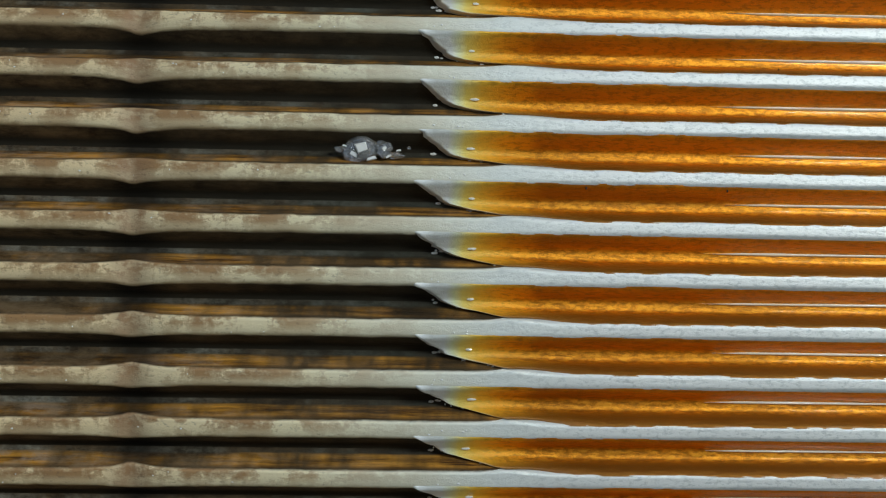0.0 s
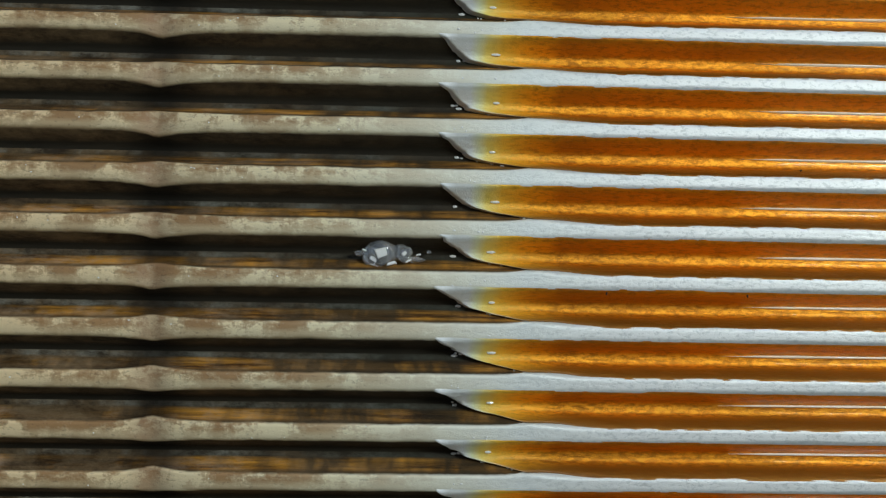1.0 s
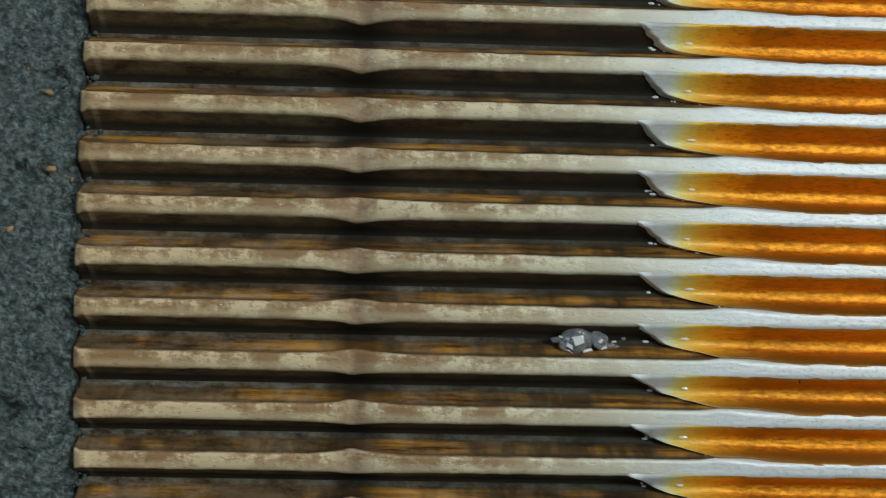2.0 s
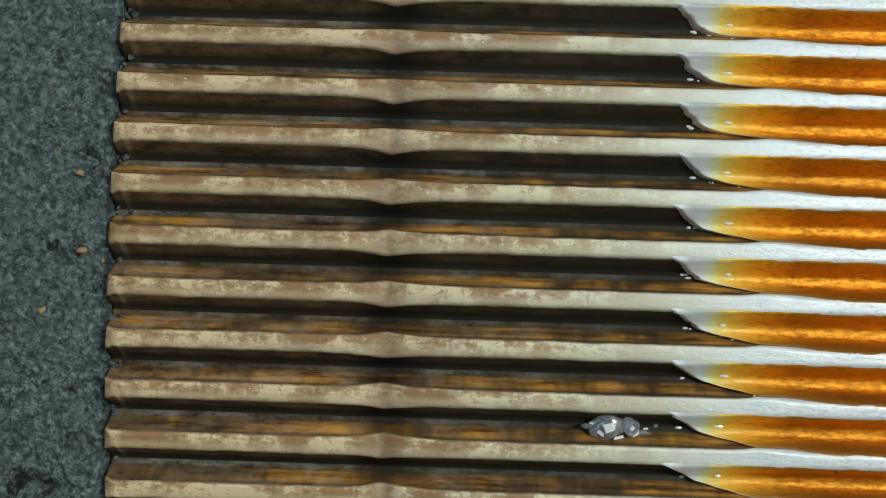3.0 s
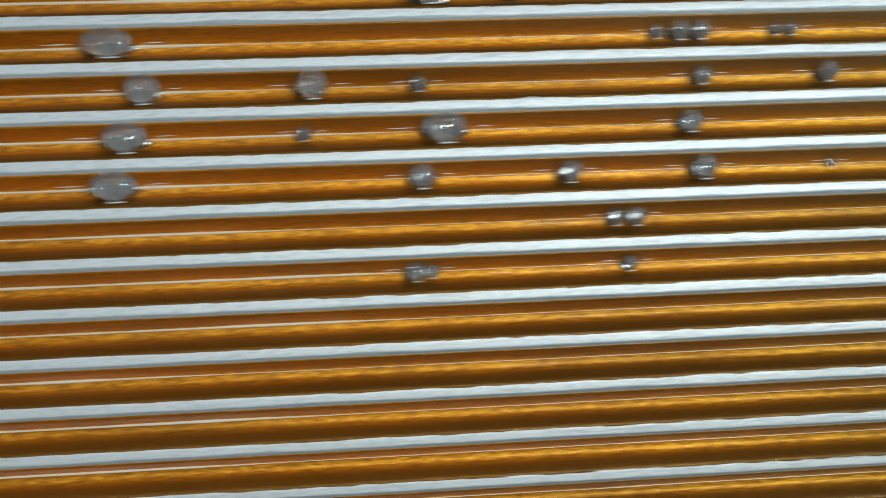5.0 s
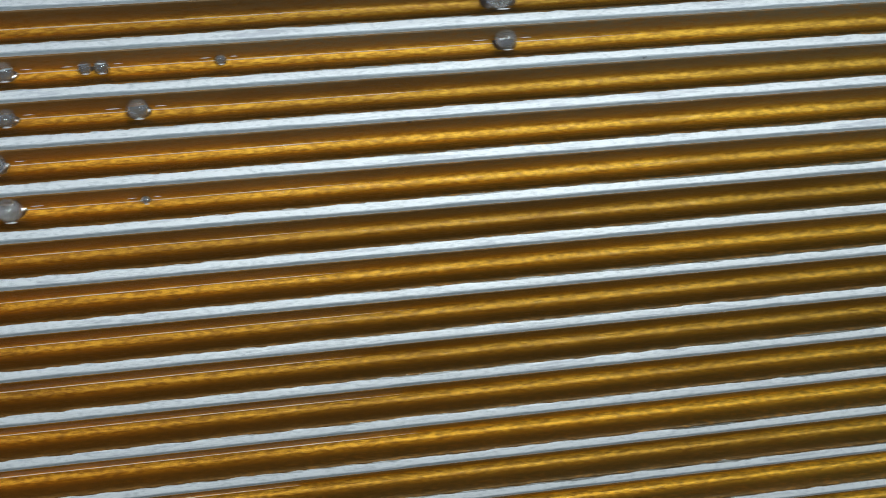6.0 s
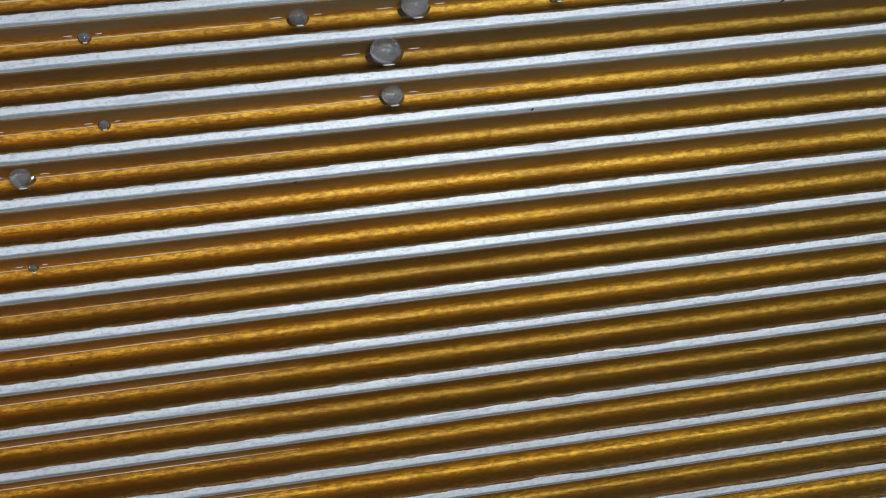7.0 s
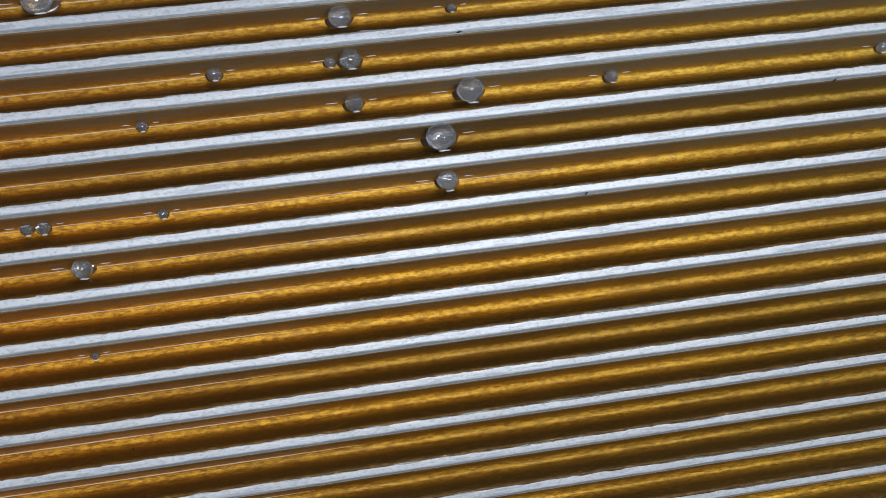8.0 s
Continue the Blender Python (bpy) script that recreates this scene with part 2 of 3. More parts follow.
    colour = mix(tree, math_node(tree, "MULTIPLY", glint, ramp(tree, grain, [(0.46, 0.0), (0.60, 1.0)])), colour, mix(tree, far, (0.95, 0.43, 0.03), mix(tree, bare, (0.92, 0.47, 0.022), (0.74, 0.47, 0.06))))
    colour = mix(tree, math_node(tree, "MULTIPLY", set_in, ramp(tree, grain, [(0.38, 0.6), (0.52, 0.0)])), colour, (0.30, 0.125, 0.012))
    colour = mix(tree, math_node(tree, "MULTIPLY", set_in, ramp(tree, cloud, [(0.35, 0.35), (0.52, 0.0)])), colour, (0.20, 0.08, 0.01))
    each = tree.nodes.new("ShaderNodeObjectInfo")
    colour = mix(tree, math_node(tree, "MULTIPLY", far, math_node(tree, "MULTIPLY", each.outputs["Random"], 0.45)), colour, (0.10, 0.055, 0.012))     # no two coats are equally thick
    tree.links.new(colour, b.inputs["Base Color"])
    metal = math_node(tree, "SUBTRACT", 1.0, math_node(tree, "MULTIPLY", thin, 0.7))
    metal = math_node(tree, "MULTIPLY", ramp(tree, span(tree, dd, 0.0, 0.02), [(0.0, 0.0), (0.25, 0.1), (0.7, 0.7)]), metal)
    tree.links.new(metal, b.inputs["Metallic"])
    tree.links.new(span(tree, grain, -0.6, 2.0), b.inputs["Roughness"])
    wet = ramp(tree, span(tree, dd, 0.0, 0.05), [(0.0, 0.3), (0.15, 0.3), (0.2, 0.0), (0.9, 0.0), (1.0, 0.25)])
    wet = math_node(tree, "MULTIPLY", wet, ramp(tree, far, [(0.0, 1.0), (0.7, 0.35)]))      # the coat dries out further along
    tree.links.new(wet, b.inputs["Coat Weight"])
    b.inputs["Coat Roughness"].default_value = 0.03
    b.inputs["Coat IOR"].default_value = 1.5
    bump(tree, b, grain, 0.9, 0.0002)
    return mat


def rough_material():
    """Dark green-grey crusted casting with pits, grit and a few tan crumbs."""
    mat, tree, b = shader("crusted_casting")
    big = place_noise(tree, 160, (1, 1, 1), 6, 0.75)
    small = place_noise(tree, 1000, (1, 1, 1), 8, 0.8)
    # light and dark grains carry the relief shading that the bump barely shows
    base = mix(tree, ramp(tree, small, [(0.44, 0.0), (0.56, 1.0)]), (0.15, 0.24, 0.225), (0.70, 0.86, 0.82))
    geo = tree.nodes.new("ShaderNodeNewGeometry")
    grit = node(tree, "ShaderNodeTexVoronoi", Scale=750.0)
    tree.links.new(geo.outputs["Position"], grit.inputs["Vector"])
    base = mix(tree, ramp(tree, grit.outputs["Distance"], [(0.30, 0.0), (0.80, 0.55)]), base, (0.05, 0.065, 0.06))
    base = mix(tree, ramp(tree, place_noise(tree, 330, detail=4), [(0.52, 0.0), (0.66, 0.45)]), base, (0.52, 0.60, 0.57))
    base = mix(tree, ramp(tree, big, [(0.34, 1.0), (0.42, 0.0)]), base, (0.04, 0.05, 0.047))
    tree.links.new(base, b.inputs["Base Color"])
    b.inputs["Roughness"].default_value = 0.55
    relief = math_node(tree, "SUBTRACT", math_node(tree, "ADD", small, math_node(tree, "MULTIPLY", big, 1.5)), math_node(tree, "MULTIPLY", grit.outputs["Distance"], 0.5))
    bump(tree, b, relief, 1.0, 0.008)
    return mat


def concrete_material():
    mat, tree, b = shader("concrete")
    big = place_noise(tree, 3, detail=6)
    small = place_noise(tree, 120, detail=5)
    base = mix(tree, big, (0.16, 0.16, 0.15), (0.30, 0.29, 0.27))
    base = mix(tree, ramp(tree, small, [(0.3, 0.5), (0.55, 0.0)]), base, (0.10, 0.10, 0.095))
    tree.links.new(base, b.inputs["Base Color"])
    b.inputs["Roughness"].default_value = 0.8
    bump(tree, b, small, 0.5, 0.002)
    return mat


def water_material(name, tint, clear, ior, relief):
    mat, tree, b = shader(name)
    b.inputs["Base Color"].default_value = (*tint, 1)
    b.inputs["Transmission Weight"].default_value = clear
    b.inputs["Roughness"].default_value = 0.03
    b.inputs["IOR"].default_value = ior
    b.inputs["Coat Weight"].default_value = 1.0
    b.inputs["Coat Roughness"].default_value = 0.02
    b.inputs["Coat IOR"].default_value = 1.5
    bump(tree, b, place_noise(tree, 500, detail=2), relief, 0.0005)
    return mat


STEEL, VARNISH, CRUST, CONCRETE = flute_material(), film_material(), rough_material(), concrete_material()
WATER = water_material("clear_water", (0.90, 0.93, 0.92), 0.88, 1.45, 0.30)
SPLASH = water_material("splashed_water", (0.93, 0.96, 0.97), 0.85, 1.9, 1.0)


def meniscus_material():
    mat, tree, b = shader("wet_amber_shade")
    tree.links.new(mix(tree, place_noise(tree, 700, detail=3), (0.05, 0.028, 0.010), (0.14, 0.085, 0.035)), b.inputs["Base Color"])
    b.inputs["Roughness"].default_value = 0.12
    b.inputs["Coat Weight"].default_value = 1.0
    return mat


WET = meniscus_material()


def bead_material(name, low, high):
    mat, tree, b = shader(name)
    tree.links.new(mix(tree, place_noise(tree, 900, detail=3), low, high), b.inputs["Base Color"])
    b.inputs["Roughness"].default_value = 0.15
    b.inputs["Coat Weight"].default_value = 1.0
    return mat


PALE = bead_material("pale_bead_and_glint", (0.84, 0.86, 0.84), (0.92, 0.93, 0.92))
# pale warm colour stands in for the highlight on the varnish runs
THREAD = bead_material("warm_highlight_thread", (0.90, 0.82, 0.66), (0.96, 0.90, 0.80))


# ---- builders ----
def smooth01(x):
    x = np.clip(x, 0, 1)
    return x * x * (3 - 2 * x)


def wavy(x, seed, lengths, sizes):
    """A smooth random line along x."""
    rng = np.random.default_rng(seed)
    out = np.zeros_like(x)
    for length, size in zip(lengths, sizes):
        knots = rng.normal(0, size, int((x.max() - x.min()) / length) + 4)
        s = (x - x.min()) / length
        i = s.astype(int)
        f = smooth01(s - i)
        out += knots[i] * (1 - f) + knots[i + 1] * f
    return out


def crest_height(x):
    """Radius to which the crests are ground, along the roll."""
    h = R - 0.00028 + 0.00022 * smooth01((x - 0.006) / 0.02)
    d = x - GROOVE                              # the turned groove: a cusp with a short and a long run-out
    h = h - 0.0013 * np.exp(-np.sqrt((d / np.where(d < 0, 0.0024, 0.0036)) ** 2 + 0.02) + 0.14)
    return h - 0.0006 * smooth01((END + 0.0012 - x) / 0.0012)


def run_out(x):
    """How much the flank bulges where the varnish ends, along the roll."""
    return np.exp(-((x - 0.0145) / np.where(x < 0.0145, 0.0034, 0.0042)) ** 2)


def flute_radius(x, w):
    """Radius of the steel at x and at w flutes from a crest."""
    s = np.where(w < 0, np.clip((-w - 0.080) / 0.36, 0, 1), np.clip((w - 0.055) / 0.445, 0, 1))     # the upper flank is steeper
    r = R - DEEP * (1 - np.cos(np.pi * s)) / 2 + 0.0007 * run_out(x) * np.exp(-((w + 0.2) / 0.07) ** 2)
    top = crest_height(x)
    k = 0.00006 + 0.00034 * smooth01((x - 0.008) / 0.02)   # rounds the crest's edges
    d = top - r
    return 0.5 * (top + r - np.sqrt(d * d + k * k))


def grid_mesh(name, x, w, rows_xyz, uv_a, uv_b, drop=None):
    """A sheet of len(x) by len(w) points, with a UV map and, if given, a depth attribute."""
    nx, nw = len(x), len(w)
    idx = np.arange(nx * nw).reshape(nx, nw)
    quads = np.stack([idx[:-1, :-1], idx[:-1, 1:], idx[1:, 1:], idx[1:, :-1]], -1).reshape(-1, 4)
    me = bpy.data.meshes.new(name)
    me.vertices.add(nx * nw)
    me.vertices.foreach_set("co", rows_xyz.reshape(-1).astype(np.float32))
    me.loops.add(quads.size)
    me.loops.foreach_set("vertex_index", quads.ravel().astype(np.int32))
    me.polygons.add(len(quads))
    me.polygons.foreach_set("loop_start", np.arange(0, quads.size, 4, dtype=np.int32))
    me.polygons.foreach_set("use_smooth", np.ones(len(quads), bool))
    layer = me.uv_layers.new(name="UVMap")
    uv = np.stack([uv_a.ravel()[quads.ravel()], uv_b.ravel()[quads.ravel()]], -1)
    layer.data.foreach_set("uv", uv.ravel().astype(np.float32))
    if drop is not None:
        at = me.attributes.new("drop", "FLOAT", "POINT")
        at.data.foreach_set("value", drop.ravel().astype(np.float32))
    me.update(calc_edges=True)
    me.validate()
    return me


def polar(x, r, w):
    a = -w * STEP
    return np.stack([np.broadcast_to(x, r.shape), -r * np.cos(a), r * np.sin(a)], -1)


def stretch(parts):
    out = [np.arange(a, b, s) for a, b, s in parts]
    return np.concatenate(out + [np.array([parts[-1][1]])])


def flute_mesh(seed, near):
    """One steel flute, from the valley above to the valley below, with its cut end."""
    if near:
        x = stretch([(END, END + 0.002, 0.0004), (END + 0.002, 0.035, 0.0009), (0.035, 0.46, 0.0022), (0.46, LENGTH, 0.03)])
        w = np.array([-0.5, -0.45, -0.4, -0.35, -0.31, -0.27, -0.24, -0.21, -0.185, -0.16, -0.135, -0.11, -0.07, -0.03])
    else:
        x = stretch([(END, END + 0.002, 0.001), (END + 0.002, 0.03, 0.006), (0.03, LENGTH, 0.05)])
        w = np.array([-0.5, -0.4, -0.3, -0.22, -0.16, -0.11])
    w = np.concatenate([w, [0.0], -w[::-1]])
    X, V = np.meshgrid(x, w, indexing="ij")
    jig = wavy(x, seed, (0.004, 0.0013), (0.004, 0.004)) if near else np.zeros_like(x)
    jig = jig * smooth01((0.004 - x) / 0.01)
    r = flute_radius(X, V + jig[:, None] * (np.abs(V) < 0.4))
    drop = (crest_height(X) - r) / 0.0014
    # the cut end: fold the first row down to the core
    r = np.vstack([np.full((1, len(w)), R - 0.0125), r])
    X = np.vstack([X[:1], X])
    V = np.vstack([V[:1], V])
    drop = np.vstack([np.full((1, len(w)), 1.0), drop])
    return grid_mesh("flute", X[:, 0], w, polar(X, r, V), X, V, drop)


def varnish_edge(v):
    """Where the varnish begins in a valley: it slants from the upper crest to the lower one."""
    return SPEAR + np.interp(v, (0.11, 0.18, 0.54, 0.63, 0.68, 0.73, 0.78, 0.90), (-0.0008, 0.0, 0.0045, 0.0072, 0.0096, 0.0115, 0.0143, 0.0165))


def film_mesh(seed, near):
    """The varnish in one valley, v from 0.1 below the upper crest to 0.9."""
    v = np.linspace(0.085, 0.915, 23 if near else 9)
    s = stretch([(0, 0.001, 0.00025), (0.001, 0.004, 0.0004), (0.004, 0.03, 0.0008), (0.03, 0.44, 0.0011), (0.44, LENGTH, 0.05)] if near else [(0, 0.01, 0.003), (0.01, LENGTH, 0.06)])
    S, V = np.meshgrid(s, v, indexing="ij")
    rng = np.random.default_rng(seed + 500)
    ragged = wavy(v * 0.02, seed + 900, (0.0006, 0.0017), (0.00018, 0.0002)) + rng.normal(0, 0.0003)
    X = varnish_edge(V) + S + ragged[None, :] * np.exp(-S / 0.004)
    X = np.minimum(X, LENGTH - 0.001)
    base = np.maximum(flute_radius(X, V), flute_radius(X, V - 1))
    lift = 0.00042 * np.sin(np.pi * np.clip((V - 0.085) / 0.83, 0, 1)) ** 0.6 - 0.00014 + 0.00009 * smooth01((X - 0.06) / 0.1)
    if near:
        up, low = (wavy(s, seed + n, (0.004, 0.0014), (0.000012, 0.000016)) * (1 + 0.5 * smooth01((s - 0.1) / 0.1)) for n in (40, 41))
        lift = lift + up[:, None] * (V < 0.3) + low[:, None] * (V > 0.7)
    lift = lift + (0.0008 * smooth01(1 - S / 0.013) + 0.0005 * smooth01(1 - S / 0.022)) * np.sin(np.pi * np.clip((V - 0.12) / 0.71, 0, 1)) ** 0.5
    # the varnish has settled into a broad round floor
    pool = R - DEEP + 0.00045 + ((V - 0.5) * STEP * R) ** 2 / 0.012
    full = base + lift
    gap = full - pool
    lift = 0.5 * (full + pool + np.sqrt(gap * gap + 5e-8)) - base
    lift = lift - 0.0045 * run_out(X) * smooth01((V - 0.75) / 0.10)     # bare steel where the flank bulges
    lift = lift - 0.0008 * smooth01((0.165 - V) / 0.05) * smooth01((X - 0.03) / 0.1)
    lip = smooth01(S / 0.0007)
    r = base + lift * lip - 0.00030 * (1 - lip)
    me = grid_mesh("amber_film", s, v, polar(X, r, V), X - varnish_edge(V), V)
    return me


def rivulet_mesh(seed):
    """A thin bead of varnish that ran along the floor of one valley, pale in place of its highlight: broad at its
    tapered start, then a thread.
    """
    rng = np.random.default_rng(seed + 3000)
    a = 0.0465 + rng.normal(0, 0.0015)
    b = 0.282 + rng.normal(0, 0.016)
    x = np.arange(a, b, 0.0012)
    broad = rng.uniform(0.105, 0.150)
    half = 0.00021 * smooth01((x - a) / 0.007) * (1 - smooth01((x - broad) / 0.03)) + 0.00008 * smooth01((x - broad + 0.02) / 0.03) + 0.00001
    half = half * np.clip(1 + wavy(x, seed + 70, (0.012, 0.004), (0.10, 0.08)), 0.4, 1.5) * smooth01((b - x) / 0.02)
    centre = 0.455 + wavy(x, seed + 80, (0.05, 0.015), (0.004, 0.002))
    t = np.linspace(-1, 1, 7)
    X, T = np.meshgrid(x, t, indexing="ij")
    V = centre[:, None] + T * half[:, None] / (STEP * R)
    floor = np.maximum(np.maximum(flute_radius(X, V), flute_radius(X, V - 1)) + 0.00030, R - DEEP + 0.00045 + ((V - 0.5) * STEP * R) ** 2 / 0.012) + 0.00018
    r = floor + 0.00012 + 0.6 * half[:, None] * (1 - T * T) - 0.0002 * T * T
    return grid_mesh("rivulet", x, t, polar(X, r, V), X, V)


def part(name, me, material, parent, label="", m=None):
    ob = new(name, me)
    if not me.materials:
        me.materials.append(material)
    ob.parent = parent
    if m is not None:
        ob.matrix_local = m
    return tagged(ob, label) if label else ob


def on_roll(k):
    """The pose of flute k about the axis."""
    return pose(0, 0, AXIS, -math.degrees(TILT + k * STEP))


def spot(x, k, r):
    a = TILT + k * STEP
    return Vector((x, -r * math.cos(a), AXIS + r * math.sin(a)))


# ---- ground ----
def ground():
    bm = bmesh.new()
    bmesh.ops.create_grid(bm, x_segments=40, y_segments=40, size=60)
    me = bpy.data.meshes.new("ground")
    bm.to_mesh(me)
    bm.free()
    me.materials.append(CONCRETE)
    tagged(new("ground", me), "grey concrete workshop floor under the roll", "floor", kind="structure")


ground()


def plaster_material():
    mat, tree, b = shader("dark_plaster")
    tree.links.new(mix(tree, place_noise(tree, 4, detail=6), (0.035, 0.033, 0.03), (0.08, 0.075, 0.068)), b.inputs["Base Color"])
    b.inputs["Roughness"].default_value = 0.85
    bump(tree, b, place_noise(tree, 60, detail=5), 0.4, 0.003)
    return mat


PLASTER = plaster_material()


def wall(name, y, label):
    """A plain dark wall, added out of view to darken reflections and block low sky light."""
    bm = bmesh.new()
    bmesh.ops.create_cube(bm, size=1.0, matrix=Matrix.Translation((0.3, y, 1.6)) @ Matrix.Diagonal((9.0, 0.2, 3.2, 1)))
    me = bpy.data.meshes.new(name)
    bm.to_mesh(me)
    bm.free()
    me.materials.append(PLASTER)
    tagged(new(name, me), label, "wall", kind="structure")


wall("added_wall_north", 1.35, "added plain dark plaster wall behind the roll that darkens its reflections")
wall("added_wall_south", -2.3, "added plain dark plaster wall facing the roll that blocks low sky light")

# ---- the roll ----
roll = new("corrugating_roll")
tagged(roll, "large fluted steel corrugating roll with stained end and amber varnish", "machine roll")


def turned(profile, segments=196):
    """A turned body about the x axis from (x, r) pairs."""
    a = np.linspace(0, 2 * math.pi, segments + 1)
    x = np.array([p[0] for p in profile])
    r = np.array([p[1] for p in profile])
    X, A = np.meshgrid(x, a, indexing="ij")
    Rr = np.broadcast_to(r[:, None], X.shape)
    xyz = np.stack([X, -Rr * np.cos(A), Rr * np.sin(A)], -1)
    return grid_mesh("body", x, a, xyz, X, A)


def shoulder_mesh():
    """The crusted shoulder beside the flutes: lumpy and pitted."""
    x = np.concatenate([[END + 0.001], np.linspace(END - 0.0005, END - 0.07, 100), [END - 0.072, END - 0.072]])
    a = np.concatenate([np.linspace(-1.75, 0.2, 130)[:-1], np.linspace(0.2, 1.25, 700)[:-1], np.linspace(1.25, 2 * math.pi - 1.75, 200)])
    X, A = np.meshgrid(x, a, indexing="ij")
    lump = np.zeros_like(X)
    for i in range(X.shape[0]):
        for j in range(129, 829):
            p = Vector((X[i, j] * 200, A[i, j] * 50, 0.0))
            lump[i, j] = 0.0016 * noise.fractal(p, 0.75, 2.2, 5)
    r = R - 0.0027 + lump
    r[-1, :] = 0.02
    r[0, :] = R - 0.012
    xyz = np.stack([X, -r * np.cos(A), r * np.sin(A)], -1)
    return grid_mesh("shoulder", x, a, xyz, X, A)


core = turned([(END + 0.0005, 0.05), (END + 0.0005, R - 0.0062), (LENGTH - 0.0005, R - 0.0062), (LENGTH - 0.0005, 0.02)])
part("core", core, STEEL, roll, "", pose(0, 0, AXIS))
part("shoulder", shoulder_mesh(), CRUST, roll, "dark green-grey crusted shoulder with pits", pose(0, 0, AXIS))

far_flute, far_film = flute_mesh(1, False), film_mesh(1, False)
for k in range(-80, TEETH - 80):
    near = k in NEAR
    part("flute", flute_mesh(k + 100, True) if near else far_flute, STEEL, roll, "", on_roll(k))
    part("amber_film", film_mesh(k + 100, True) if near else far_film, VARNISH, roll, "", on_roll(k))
    if near:
        part("rivulet", rivulet_mesh(k + 100), THREAD, roll, "thin run of varnish with its highlight as pale colour", on_roll(k))


# ---- drops in the valleys ----
def drop_mesh(seed, length, height, width, lumps=0.05, segments=24, rings=14):
    """A clear bead, uneven, flattened against what it lies on; z is outward, x along the flute."""
    rng = np.random.default_rng(seed)
    bm = bmesh.new()
    bmesh.ops.create_uvsphere(bm, u_segments=segments, v_segments=rings, radius=0.5)
    shift = Vector(rng.uniform(-9, 9, 3))
    for v in bm.verts:
        p = v.co.copy()
        v.co *= 1 + lumps * noise.noise(p * 2.2 + shift) * 2
        v.co.x *= length * (1 + 0.12 * p.y * rng.choice((0.9, 1.1)))
        v.co.y *= width
        v.co.z *= height * (0.8 if p.z < 0 else 1.0)
    for f in bm.faces:
        f.smooth = True
    me = bpy.data.meshes.new("drop")
    bm.to_mesh(me)
    bm.free()
    return me


def lie(x, k, r, turn=0.0):
    """The pose of a bead at x in valley k, z outward."""
    a = TILT + k * STEP
    return Matrix.Translation(spot(x, k, r)) @ pose(0, 0, 0, 90 - math.degrees(a), 0, turn)


BEADS = [(0.1187, 9.5, 9.0), (0.1193, 6.5, 7.8), (0.1213, 7.5, 7.4), (0.1242, 8.5, 6.0), (0.1503, 7.5, 2.8), (0.1520, 8.5, 5.5),
         (0.1681, 4.5, 3.7), (0.1708, 4.5, 2.8), (0.1698, 6.5, 4.7), (0.1699, 8.5, 3.2), (0.1724, 10.5, 7.5), (0.1739, 7.5, 7.8),
         (0.1868, 10.5, 3.8), (0.1948, 6.5, 4.3)]
BEADS += [(0.2024, 5.5, 3.4), (0.2046, 4.5, 3.1), (0.2060, 5.5, 3.7), (0.2114, 9.5, 2.8), (0.2153, 9.5, 3.9), (0.2161, 7.5, 4.4),
          (0.2180, 6.5, 4.8), (0.2187, 8.5, 3.7), (0.2189, 9.5, 3.9), (0.2324, 9.5, 2.5), (0.2352, 9.5, 2.8), (0.2391, 14.5, 6.4), (0.2408, 6.5, 1.7)]
BEADS += [(0.2409, 8.5, 4.1), (0.2541, 11.5, 2.3), (0.2558, 9.5, 2.1), (0.2677, 12.5, 2.9), (0.2885, 12.5, 2.3), (0.2912, 13.5, 4.7),
          (0.2919, 11.5, 3.7), (0.2921, 12.5, 4.2), (0.3067, 10.5, 6.2), (0.3071, 9.5, 4.3), (0.3120, 13.5, 2.0), (0.3131, 11.5, 5.4),
          (0.3403, 11.5, 3.0), (0.3945, 11.5, 2.6)]
for i, (x, k, mm) in enumerate(BEADS):
    size = mm * 0.00092
    wide = min(size * 0.95, 0.0050)
    high = min(size * 0.9, 0.0044)
    low = R - DEEP + 0.0005 + 0.42 * high + max(0.0, (wide - 0.0024) * 0.35)
    me = drop_mesh(i, size, high, wide)
    me.materials.append(WATER)
    ob = new("water_drop", me)
    ob.matrix_world = lie(x, k + 0.06, low)
    # wet rim whose dark colour holds the shade and refraction around the drop
    part("meniscus", drop_mesh(i + 200, size * 1.22, 0.0007, min(wide * 1.1, 0.0046), 0.08, 20, 8), WET, ob, "wet amber rim, dark for the shade around the drop", pose(0, 0, R - DEEP + 0.0007 - low))
    # reflection at the drop's lower edge, modelled as a short pale piece
    part("glint_foot", drop_mesh(i + 500, size * 0.42, 0.0003, 0.0003, 0.05, 10, 6), PALE, ob, "short pale glint below the drop", pose(size * 0.06, -wide * 0.52, 0.0001))
    for side, reach in ((1, 0.55), (-1, 0.9)):      # lamp glints on either side of the drop, modelled as thin pale streaks
        tail = drop_mesh(i + 300, size * reach * 0.6 + 0.0006, 0.00022, 0.00018, 0.02, 10, 6)
        part("glint_streak", tail, PALE, ob, "thin pale glint beside the drop", pose(side * (size * 0.66 + 0.0008 + size * reach * 0.3), 0.0004, R - DEEP + 0.0012 - low))
    big = "large oval" if mm > 5 else "small round" if mm > 2.6 else "tiny round"
    tagged(ob, big + " clear water drop in an amber valley of the roll", "water drop", "drops in the valleys")

# the splash in the sooty valley
splash = new("water_splash")
splash.matrix_world = lie(-0.0078, -0.53, R - 0.0024)
tagged(splash, "irregular glistening water splash in a black valley of the roll", "water drop")
